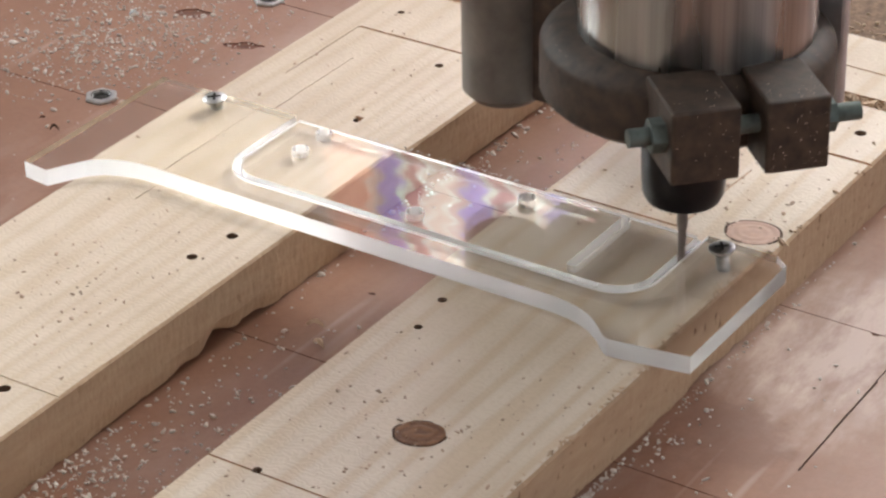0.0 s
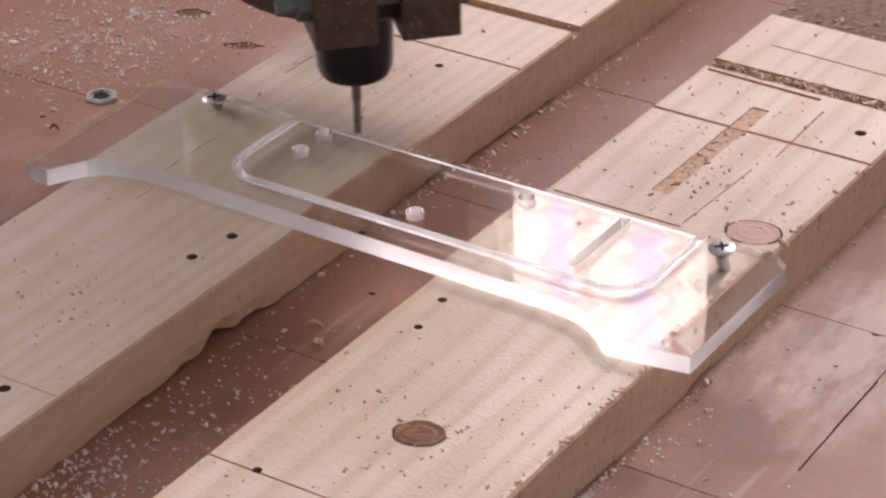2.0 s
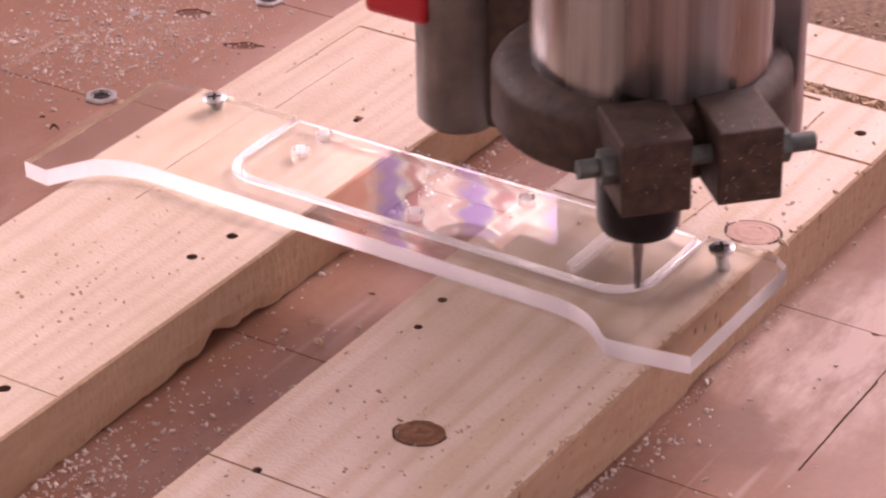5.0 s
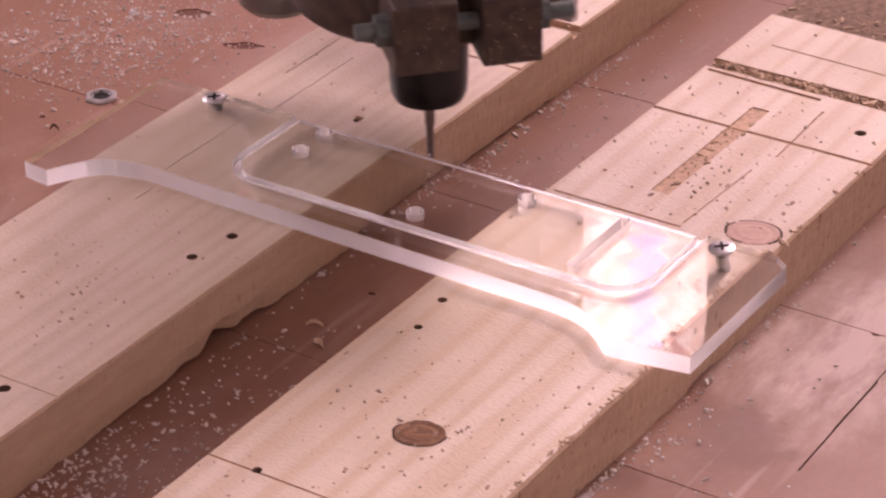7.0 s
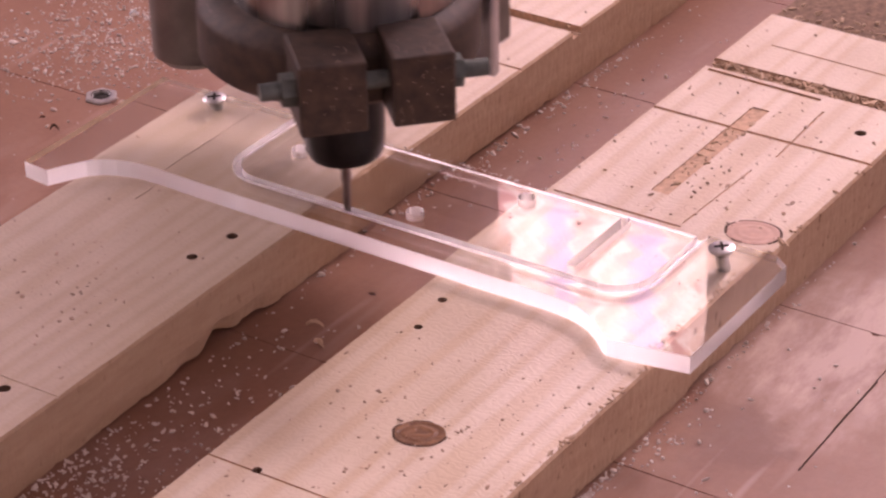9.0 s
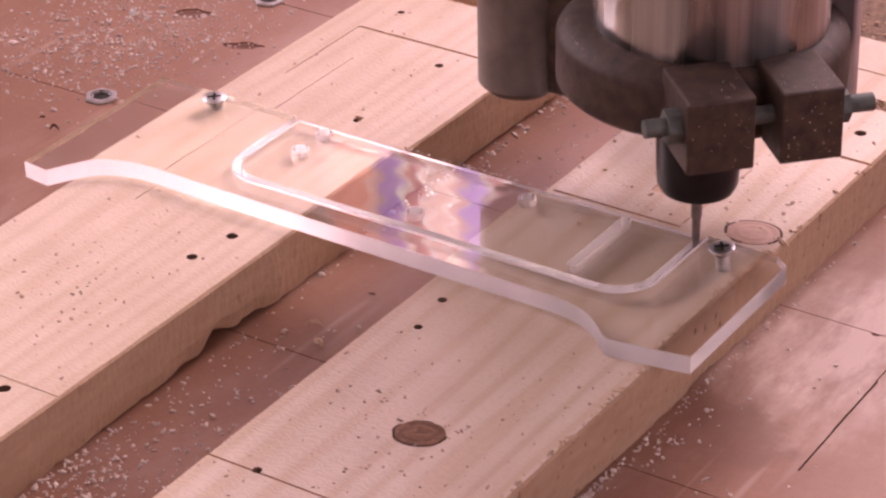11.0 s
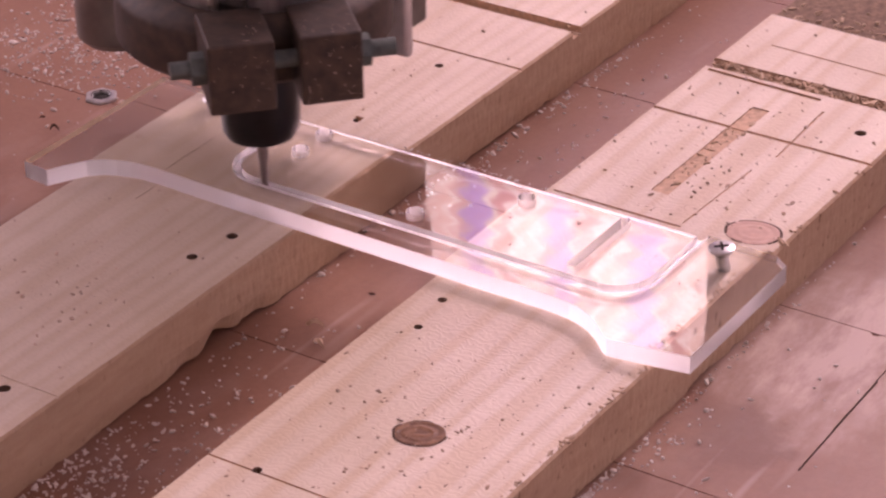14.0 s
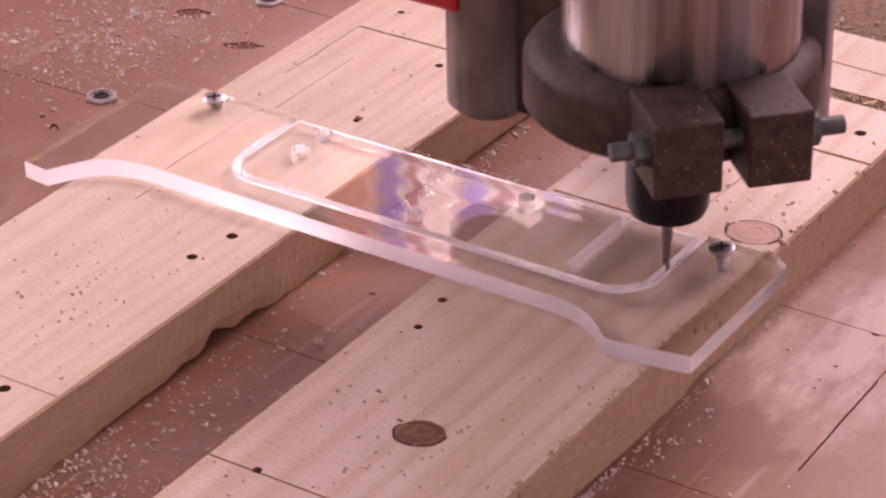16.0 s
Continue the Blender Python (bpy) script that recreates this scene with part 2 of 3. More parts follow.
def carved(ob, cutters):
    """Cuts the cutters' meshes out of ob for good."""
    me = bpy.data.meshes.new("cutter")
    whole = bmesh.new()
    for bm in cutters:
        bmesh.ops.recalc_face_normals(bm, faces=bm.faces)
        bm.to_mesh(me)
        whole.from_mesh(me)
        bm.free()
    whole.to_mesh(me)
    whole.free()
    for m in ob.data.materials:
        me.materials.append(m)
    c = new("cutter", me)
    mod = ob.modifiers.new("cut", "BOOLEAN")
    mod.operation, mod.solver, mod.object, mod.use_self = "DIFFERENCE", "EXACT", c, True
    dg = bpy.context.evaluated_depsgraph_get()
    cut = bpy.data.meshes.new_from_object(ob.evaluated_get(dg))
    ob.modifiers.clear()
    ob.data = cut
    bpy.data.objects.remove(c)


# ---- room: closed plain shell with a wide window in the far wall ----
def room():
    def wall(name, x0, x1, y0, y1, z0, z1, label):
        bm = bmesh.new()
        box(bm, x0, x1, y0, y1, z0, z1)
        thing(name, bm, WALL, label, "wall", kind="structure")
    wall("wall_north", -3.4, -3.0, 2.6, 2.72, -0.8, 3.1, "plain grey plaster wall beside the window")
    wall("wall_north_middle", -1.26, -0.82, 2.6, 2.72, -0.8, 3.1, "plain grey plaster wall between two windows")
    wall("wall_north_right", 1.42, 3.4, 2.6, 2.72, -0.8, 3.1, "plain grey plaster wall beside the window")
    for n, x0, x1 in (("1", -3.0, -1.26), ("2", -0.82, 1.42)):
        wall("wall_north_sill_" + n, x0, x1, 2.6, 2.72, -0.8, 0.9, "plain grey plaster wall under the window")
        wall("wall_north_head_" + n, x0, x1, 2.6, 2.72, 2.9, 3.1, "plain grey plaster wall over the window")
    wall("wall_south", -3.4, 3.4, -2.52, -2.4, -0.8, 3.1, "plain grey plaster wall")
    # east and west walls: invented openings that hold the fill lamps
    wall("wall_east", 3.4, 3.52, -2.52, -1.0, -0.8, 3.1, "plain grey plaster wall beside the window")
    wall("wall_east_right", 3.4, 3.52, 0.6, 2.72, -0.8, 3.1, "plain grey plaster wall beside the window")
    wall("wall_east_sill", 3.4, 3.52, -1.0, 0.6, -0.8, 0.8, "plain grey plaster wall under the window")
    wall("wall_east_head", 3.4, 3.52, -1.0, 0.6, 2.2, 3.1, "plain grey plaster wall over the window")
    wall("wall_west", -3.52, -3.4, -2.52, -0.7, -0.8, 3.1, "plain grey plaster wall beside the window")
    wall("wall_west_right", -3.52, -3.4, 1.3, 2.72, -0.8, 3.1, "plain grey plaster wall beside the window")
    wall("wall_west_sill", -3.52, -3.4, -0.7, 1.3, -0.8, 0.95, "plain grey plaster wall under the window")
    wall("wall_west_head", -3.52, -3.4, -0.7, 1.3, 2.55, 3.1, "plain grey plaster wall over the window")
    wall("ceiling", -3.52, 3.52, -2.52, 2.72, 3.1, 3.2, "plain grey plaster ceiling")
    wall("floor", -3.52, 3.52, -2.52, 2.72, -0.9, -0.8, "plain grey concrete floor")


room()


def window(name, x0, x1, z0, z1):
    """A white timber frame set in the opening."""
    e = tagged(new(name), "white timber window frame in the far wall", "window", kind="structure")
    for p, a, b, c, d in (("window_frame", x0, x0 + 0.02, z0, z1), ("window_frame", x1 - 0.02, x1, z0, z1),
                          ("window_frame", x0 + 0.02, x1 - 0.02, z1 - 0.02, z1), ("window_sill", x0 + 0.02, x1 - 0.02, z0, z0 + 0.02)):
        bm = bmesh.new()
        box(bm, a, b, 2.62, 2.70, c, d, 0.003)
        part(p, bm, WALL, e)


window("window_1", -3.0, -1.26, 0.9, 2.9)
window("window_2", -0.82, 1.42, 0.9, 2.9)



def backdrop():
    """Washed-out sky outside the window, with the plate's zigzag lilac and salmon reflection painted in."""
    m, t, bs = material("painted_reflection_glow")
    out = t.nodes["Material Output"]
    em = t.nodes.new("ShaderNodeEmission")
    c = t.nodes.new("ShaderNodeTexCoord")
    s = t.nodes.new("ShaderNodeSeparateXYZ")
    t.links.new(c.outputs["Object"], s.inputs[0])

    def calc(op, a, b=0.0, c=0.0):
        n = t.nodes.new("ShaderNodeMath")
        n.operation = op
        for sock, v in zip(n.inputs, (a, b, c)):
            if isinstance(v, bpy.types.NodeSocket):
                t.links.new(v, sock)
            else:
                sock.default_value = v
        return n.outputs[0]
    x, z = s.outputs[0], s.outputs[2]
    wob = noise_of(t, coords(t, (1, 1, 1)), 4.5, 3)
    zig = calc("PINGPONG", calc("MULTIPLY_ADD", wob, 0.03, z), 0.0215)
    bent = calc("ADD", calc("MULTIPLY_ADD", zig, 1.5, x), calc("MULTIPLY_ADD", wob, 0.06, -0.03))
    turn = calc("FRACT", calc("DIVIDE", calc("ADD", bent, 2.133 + 1.8), 0.18))
    # glowing bands painted in so that the plate mirrors them as streaks
    col = ramp(t, turn, (0.0, (0.37, 0.28, 0.64)), (0.27, (0.4, 0.31, 0.67)), (0.29, (0.78, 0.86, 0.66)), (0.35, (1, 1, 0.9)), (0.37, (0.47, 0.235, 0.25)),
               (0.54, (0.54, 0.28, 0.28)), (0.56, (1, 0.98, 0.92)), (0.63, (1, 1, 0.95)), (0.65, (0.76, 0.53, 0.47)), (0.80, (0.85, 0.68, 0.6)), (0.82, (1, 1, 0.95)), (0.87, (1, 1, 0.9)),
               (0.89, (0.72, 0.46, 0.44)), (0.96, (0.62, 0.4, 0.4)), (0.985, (0.55, 0.58, 0.52)))
    fleck = noise_of(t, coords(t, (1, 1, 0.6)), 9, 3, 0.6)
    place = node(t, "MapRange", **{"From Min": -2.4, "From Max": -1.4})
    t.links.new(bent, place.inputs["Value"])
    washed = ramp(t, calc("MULTIPLY_ADD", fleck, 0.5, calc("SUBTRACT", place.outputs[0], 0.25)), (0.3, (0, 0, 0)), (0.95, (0.14,) * 3))
    col = mix(t, col, (1.0, 0.95, 0.94), washed)
    col = mix(t, (0.8, 0.74, 0.72), col, ramp(t, place.outputs[0], (0.11, (0, 0, 0)), (0.14, (1, 1, 1))))
    col = mix(t, col, (0.95, 0.4, 0.32), ramp(t, place.outputs[0], (0.14, (0, 0, 0)), (0.15, (0.9,) * 3), (0.235, (0.9,) * 3), (0.245, (0, 0, 0))))
    glow = ramp(t, place.outputs[0], (0.12, (0.03,) * 3), (0.16, (0.19,) * 3), (0.3, (0.3,) * 3), (0.38, (0.46,) * 3), (0.6, (0.6,) * 3), (0.85, (0.68,) * 3), (0.93, (0.5,) * 3))
    col = mix(t, col, glow, 1.0, "MULTIPLY")
    t.links.new(col, em.inputs[0])
    em.inputs[1].default_value = 1.3
    t.links.new(em.outputs[0], out.inputs[0])
    bm = bmesh.new()
    box(bm, -3.8, 2.8, 3.0, 3.01, 0.4, 3.5)
    thing("backdrop", bm, m, "washed-out bright daylight sheet painted with streaks for the plate's reflection", "backdrop", kind="structure")


backdrop()


# ---- machine bed ----
def machine_bed():
    bm = bmesh.new()
    box(bm, -0.6, 0.6, -0.5, 1.1, -0.02, 0.0)
    ob = thing("machine_bed", bm, [BED, SEAM, CHIPPED], "worn red-brown fibreboard machine bed with scribed lines", "machine bed", kind="structure")
    cuts = [box_cut(-0.7, 0.7, y - 0.0002, y + 0.0002, -0.0003, 0.01, 0) for y in (-0.0695, 0.0235, 0.115, 0.205)]
    cuts += [box_cut(0.1403, 0.1408, -0.048, -0.026, -0.001, 0.01, 1, 1.5), box_cut(0.1396, 0.1402, -0.026, 0.001, -0.001, 0.01, 1, 1.0), box_cut(0.1391, 0.1395, 0.001, 0.16, -0.0006, 0.01, 1), box_cut(-0.2402, -0.2398, -0.6, 1.2, -0.0003, 0.01, 1)]
    rnd = random.Random(8)
    for x, y, rx, ry, turn in ((-0.1655, 0.0922, 0.0075, 0.0042, 20), (-0.1340, 0.0806, 0.0080, 0.0034, 28), (-0.2035, 0.0462, 0.0016, 0.0008, 10), (-0.1578, 0.0042, 0.0012, 0.0007, 35),
                               (0.1290, 0.0230, 0.0016, 0.0009, 0), (-0.0030, -0.0322, 0.0014, 0.0006, 10), (0.1500, -0.0120, 0.0012, 0.0007, 60)):
        bm = bmesh.new()
        lathe(bm, [(0, -0.0006), (0.8, -0.0004), (1.0, 0.004), (0, 0.004)], 22)
        for v in bm.verts:
            k = 1 + 0.5 * noise.noise((v.co.x * 2.1 + x * 90, v.co.y * 2.1, 0.3)) + rnd.uniform(-0.08, 0.08)
            v.co.x, v.co.y = v.co.x * rx * k, v.co.y * ry * k
        bm.transform(pose(x, y, 0, 0, 0, turn))
        for f in bm.faces:
            f.material_index = 2
        cuts.append(bm)
    carved(ob, cuts)
    for x in (-0.52, 0.52):
        for y in (-0.42, 1.02):
            bm = bmesh.new()
            box(bm, x - 0.04, x + 0.04, y - 0.04, y + 0.04, -0.8, -0.0201, 0.004)
            part("leg", bm, WALL, ob)


# ---- clamped boards ----
def cyl_cut(x, y, z0, z1, r, slot=1, n=20, sx=1.0):
    bm = bmesh.new()
    lathe(bm, [(0, z0), (r, z0), (r, z1), (0, z1)], n, Matrix.Translation((x, y, 0)) @ Matrix.Diagonal((sx, 1, 1, 1)))
    for f in bm.faces:
        f.material_index = slot
    return bm


def box_cut(x0, x1, y0, y1, z0, z1, slot=2, turn=0.0):
    bm = bmesh.new()
    box(bm, x0, x1, y0, y1, z0, z1)
    if turn:
        c = Vector(((x0 + x1) / 2, (y0 + y1) / 2, 0))
        bm.transform(Matrix.Translation(c) @ pose(0, 0, 0, 0, 0, turn) @ Matrix.Translation(-c))
    for f in bm.faces:
        f.material_index = slot
    return bm


machine_bed()


def board(x0, x1, mats, label, cuts, seed, wane):
    """A sawn board: planed top, rough sides with an uneven lower arris."""
    ys = [-0.40, -0.30] + [-0.20 + 0.0016 * i for i in range(282)] + [0.35, 0.55]
    bm = bmesh.new()
    rings = []
    for y in ys:
        def wob(k, f=90.0, a=0.00022):
            return a * (noise.noise((y * f, k * 7.1 + seed, 0)) + 0.6 * noise.noise((y * f * 4.3, k * 3.3, seed)))
        lift = sum(h * math.exp(-((y - c) / w) ** 2) for c, w, h in wane) + max(0, wob(9, 160, 0.0006))
        ring = [(x0 + wob(1), 0.0), (x1 - lift * 0.7 + wob(2), lift), (x1 + wob(3), 0.006 + lift * 0.5), (x1 + wob(4), 0.0135), (x1 + wob(5, 120, 0.0002), 0.0183),
                (x1 - 0.0007 + wob(6, 120, 0.0002), 0.019), (x0 + 0.0007 + wob(7, 120, 0.0002), 0.019), (x0 + wob(8), 0.0183), (x0 + wob(8), 0.006)]
        rings.append([bm.verts.new((x, y, z)) for x, z in ring])
    for a, b in zip(rings, rings[1:]):
        for i in range(9):
            j = (i + 1) % 9
            f = bm.faces.new([a[i], a[j], b[j], b[i]])
            f.material_index = 0 if i == 5 else 3
    bm.faces.new(rings[0])
    bm.faces.new(list(reversed(rings[-1])))
    ob = thing("pine_board", bm, mats, label, "board", "pine boards under the plate")
    carved(ob, cuts)
    return ob


TOP = 0.019
left_cuts = [cyl_cut(x, y, 0.008, 0.03, r) for x, y, r in
             ((-0.0365, -0.0527, 0.0017), (-0.0389, -0.0681, 0.0016), (-0.0382, -0.1478, 0.0017), (-0.0475, 0.0250, 0.0013),
              (-0.0470, 0.0699, 0.0014), (-0.0800, 0.0971, 0.0012))]
left_cuts += [box_cut(-0.09, -0.0200, 0.1130, 0.1185, 0.0165, 0.03, 2), box_cut(-0.0855, -0.0200, 0.0806, 0.0817, 0.0183, 0.03, 2),
              box_cut(-0.0434, -0.0200, -0.1440, -0.1433, 0.0187, 0.03, 0), box_cut(-0.074, -0.0732, -0.05, 0.06, 0.0188, 0.03, 0),
              box_cut(-0.0495, -0.0465, 0.0262, 0.0275, 0.0175, 0.03, 2), box_cut(-0.0860, -0.0850, 0.0400, 0.0806, 0.0187, 0.03, 0),
              box_cut(-0.092, -0.02, 0.1705, 0.172, 0.018, 0.03, 2)]
board(-0.0975, -0.0232, [PINE_L, HOLE, ROUGH_WOOD, SIDE], "pale planed pine board with drilled holes on the bed", left_cuts, 1,
      [(-0.077, 0.0065, 0.0036), (-0.062, 0.007, 0.0017), (-0.092, 0.006, 0.0012), (-0.110, 0.02, 0.0007), (-0.03, 0.03, 0.0004), (0.06, 0.05, 0.0007)])
right_cuts = [cyl_cut(x, y, 0.012, 0.03, r) for x, y, r in
              ((0.0337, -0.0509, 0.0013), (0.036, -0.0661, 0.0012), (0.0398, -0.1431, 0.0013), (0.0872, 0.0971, 0.0018))]
right_cuts += [box_cut(0.02, 0.105, 0.1140, 0.1205, 0.0160, 0.03, 2), box_cut(0.0200, 0.1050, 0.0797, 0.0811, 0.0182, 0.03, 2),
               box_cut(0.0512, 0.0570, 0.0330, 0.0960, 0.0186, 0.03, 2, -0.3), box_cut(0.0692, 0.0698, 0.0205, 0.0590, 0.0187, 0.03, 2, -2.5),
               box_cut(0.0717, 0.0725, 0.0700, 0.1040, 0.0187, 0.03, 2, 2.5), box_cut(0.0270, 0.0690, 0.0178, 0.0188, 0.0184, 0.03, 2),
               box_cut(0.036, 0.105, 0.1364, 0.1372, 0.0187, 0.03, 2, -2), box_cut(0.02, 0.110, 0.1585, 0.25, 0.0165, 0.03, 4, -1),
               box_cut(0.027, 0.067, 0.1105, 0.1122, 0.0183, 0.03, 2, -2), box_cut(0.02, 0.062, -0.1442, -0.1435, 0.0185, 0.03, 2)]
board(0.0246, 0.0988, [PINE_R, HOLE, ROUGH_WOOD, PITTED_SIDE, BROWN_WOOD], "yellow pine board with knots and milled grooves", right_cuts, 2,
      [(-0.10, 0.03, 0.0005), (-0.02, 0.01, 0.0008)])


# ---- acrylic plate ----
def arc(cx, cy, r, a0, a1, n):
    return [(cx + r * math.cos(radians(a0 + (a1 - a0) * i / n)), cy + r * math.sin(radians(a0 + (a1 - a0) * i / n))) for i in range(n + 1)]


GX0, GX1, GY = -0.0575, 0.0815, -0.0302
FAR = 0.0092


def u_path(off):
    """The milled channel's side, off metres outside its middle: from the far edge down, along and up again; its far side is open."""
    r = 0.012 + off
    far = FAR if off > 0 else FAR - 0.0017
    return ([(GX0 - off, far)] + arc(GX0 + 0.012, GY + 0.012, r, 180, 270, 10) + arc(GX1 - 0.012, GY + 0.012, r, 270, 360, 10)
            + [(GX1 + off, far)])


def plate():
    z0, z1, zg = TOP + 0.0002, TOP + 0.0055, TOP + 0.0032
    near = [(-0.1100, -0.0565), (-0.1008, -0.0575), (-0.0978, -0.0522), (-0.0945, -0.0468), (-0.0912, -0.0438), (-0.0872, -0.0418), (-0.0830, -0.0406),
            (-0.0795, -0.0400), (-0.0740, -0.0397), (-0.0690, -0.0398), (-0.0580, -0.0402), (-0.0270, -0.0406), (0.0115, -0.0409), (0.0490, -0.0411), (0.0595, -0.0411),
            (0.0640, -0.0413), (0.0685, -0.0419), (0.0725, -0.0430), (0.0760, -0.0446), (0.0795, -0.0470), (0.0820, -0.0493), (0.0842, -0.0514), (0.0860, -0.0524), (0.0885, -0.0523),
            (0.0981, -0.0508), (0.1091, -0.0489), (0.1087, 0.0058), (0.1040, FAR)]
    outer, inner = u_path(0.0013), u_path(-0.0013)
    region_a = near + list(reversed(outer)) + [(-0.1100, FAR)]
    outline = near + [outer[-1], outer[0], (-0.1100, FAR)]
    holes = [arc(x, y, r, 360, 0, 20)[:-1] for x, y, r in ((-0.0450, -0.0075, 0.0026), (-0.0452, 0.0048, 0.0026), (0.0052, -0.0215, 0.0026), (0.0280, 0.0020, 0.0026))]
    slot = arc(0.0585, -0.0235, 0.0016, 180, 360, 8) + arc(0.0585, 0.0050, 0.0016, 0, 180, 8)
    holes.append(list(reversed(slot)))
    bm = bmesh.new()
    cache = {}

    def vert(p, z):
        k = (round(p[0] * 1e6), round(p[1] * 1e6), round(z * 1e6))
        if k not in cache:
            cache[k] = bm.verts.new((*p, z))
        return cache[k]

    def fill(loops, z, mat):
        pts = [p for l in loops for p in l]
        for tri in tessellate_polygon([[Vector((*p, 0)) for p in l] for l in loops]):
            vs = [vert(pts[i], z) for i in tri]
            if len(set(vs)) == 3:
                try:
                    bm.faces.new(vs).material_index = mat
                except ValueError:
                    pass

    def side(loop, za, zb, mat, closed=True, skip=()):
        for i in range(len(loop) if closed else len(loop) - 1):
            a, b = loop[i], loop[(i + 1) % len(loop)]
            if i in skip:
                continue
            bm.faces.new([vert(a, za), vert(b, za), vert(b, zb), vert(a, zb)]).material_index = mat
    fill([region_a], z1, 0)
    fill([inner] + holes, z1, 0)
    fill([outline] + holes, z0, 0)
    n = len(near)

    def rim(first, last):
        for i in range(first, last):
            a, b = outline[i], outline[(i + 1) % len(outline)]
            top = zg if i == n else z1
            bm.faces.new([vert(a, z0), vert(b, z0), vert(b, top), vert(a, top)])
    rim(n - 1, len(outline))
    ob = thing("acrylic_plate", bm, ACRYLIC, "clear acrylic plate being milled, screwed on two pine boards", "plate")
    ob.visible_shadow = False

    def piece(name, mat, label, build):
        nonlocal bm
        bm = bmesh.new()
        cache.clear()
        build()
        part(name, bm, mat, ob, label)

    def channel():
        fill([outer, list(reversed(inner))], zg, 0)
        side(outer, zg, z1, 0, False)
        side(inner, zg, z1, 0)
    piece("milled_channel", FROST, "frosted milled channel", channel)
    for h in holes[:-1]:
        piece("drilled_hole", FROST, "frosted drilled hole", lambda: side(h, z0, z1, 0))
    piece("milled_slot", FROST, "frosted milled slot", lambda: side(holes[-1], z0, z1, 0))
    piece("sawn_edge", EDGE, "milky curved milled edge", lambda: rim(0, n - 3))
    piece("end_edge", CLEAR_EDGE, "lightly frosted end", lambda: rim(n - 3, n - 1))
    return ob


plate()


# ---- screws, knots ----
def screw(x, y, lift):
    e = empty("countersunk_screw", "zinc countersunk cross-head screw holding the plate", "screw", "plate screws")
    e.matrix_world = pose(x, y, TOP + lift, 3, -4, 20)
    bm = bmesh.new()
    lathe(bm, [(0, 0.0066), (0.0030, 0.0066), (0.0037, 0.0062), (0.0037, 0.0058), (0.0019, 0.0037), (0.0019, -0.010), (0, -0.010)], 28)
    part("screw_body", bm, ZINC, e, smooth=True)
    # raised dark bars: the cross recess's shade given as colour
    bm = bmesh.new()
    for a in (0, 90):
        b2 = bmesh.new()
        box(b2, -0.0021, 0.0021, -0.0004, 0.0004, 0.0064, 0.0068)
        b2.transform(pose(0, 0, 0, 0, 0, a + 15))
        me = bpy.data.meshes.new("t")
        b2.to_mesh(me)
        bm.from_mesh(me)
        b2.free()
    part("dark_cross", bm, DARK, e, "raised cross coloured dark as recess shade")


screw(-0.0853, 0.0042, 0.0008)
screw(0.0930, -0.0013, 0.0040)


# ---- knots ----
def knot(x, y, rx, ry, mat, label, turn):
    e = empty("wood_knot", label, "knot")
    e.matrix_world = pose(x, y, TOP, 0, 0, turn)
    bm = bmesh.new()
    n = 40
    def ring(k, z, seed):
        return [bm.verts.new((rx * k * math.cos(a) * (1 + 0.05 * noise.noise((math.cos(a) * 2, math.sin(a) * 2, seed))),
                              ry * k * math.sin(a) * (1 + 0.05 * noise.noise((math.cos(a) * 2, math.sin(a) * 2, seed))), z)) for a in (2 * math.pi * i / n for i in range(n))]
    levels = [ring(k, z, 1) for k, z in ((0.93, -0.0003), (0.93, 0.00012), (0.8, 0.0002), (0.66, 0.00012), (0.5, 0.00022), (0.34, 0.00014), (0.15, 0.0002))]
    for a, b in zip(levels, levels[1:]):
        for i in range(n):
            bm.faces.new([a[i], a[(i + 1) % n], b[(i + 1) % n], b[i]])
    bm.faces.new(levels[-1])
    part("heart", bm, mat, e)
    bm = bmesh.new()
    a, b = ring(0.90, 0.00016, 1), ring(1.0, 0.00006, 1)
    for i in range(n):
        if noise.noise((i * 0.23, rx * 900, 0)) > -0.25:
            bm.faces.new([a[i], a[(i + 1) % n], b[(i + 1) % n], b[i]])
    part("bark_rim", bm, KNOT_RIM, e, "thin dark bark ring")


knot(0.0649, -0.1086, 0.0072, 0.0060, KNOT, "dark brown knot in the pine board", 20)
knot(0.0882, 0.0260, 0.0085, 0.0072, KNOT_PALE, "pale pink knot with a dark bark ring", 10)


# ---- threaded inserts in the bed ----
def insert(x, y, turn):
    e = empty("threaded_insert", "zinc hexagonal threaded insert set in the bed", "threaded insert", "bed inserts")
    e.matrix_world = pose(x, y, 0, 0, 0, turn)
    bm = bmesh.new()
    lathe(bm, [(0.0030, -0.004), (0.0030, 0.0008), (0.0034, 0.0011), (0.0052, 0.0011), (0.0057, 0.0006), (0.0057, -0.0004)], 6)
    part("flange", bm, ZINC, e)
    # shallow dark cup: the bore's shade given as colour
    bm = bmesh.new()
    lathe(bm, [(0, 0.0002), (0.0031, 0.0002), (0.0031, 0.0013), (0.0034, 0.00125)], 24)
    part("bore", bm, DARK, e, "shallow cup coloured dark as the threaded bore's shade")


insert(-0.1504, 0.0249, 8)
insert(-0.1486, 0.1147, 20)


# ---- swarf ----
ICO_V, ICO_F = [], []


def ico():
    bm = bmesh.new()
    bmesh.ops.create_icosphere(bm, subdivisions=1, radius=1.0)
    bm.verts.ensure_lookup_table()
    ICO_V.extend(v.co.copy() for v in bm.verts)
    ICO_F.extend(tuple(v.index for v in f.verts) for f in bm.faces)
    bm.free()


ico()


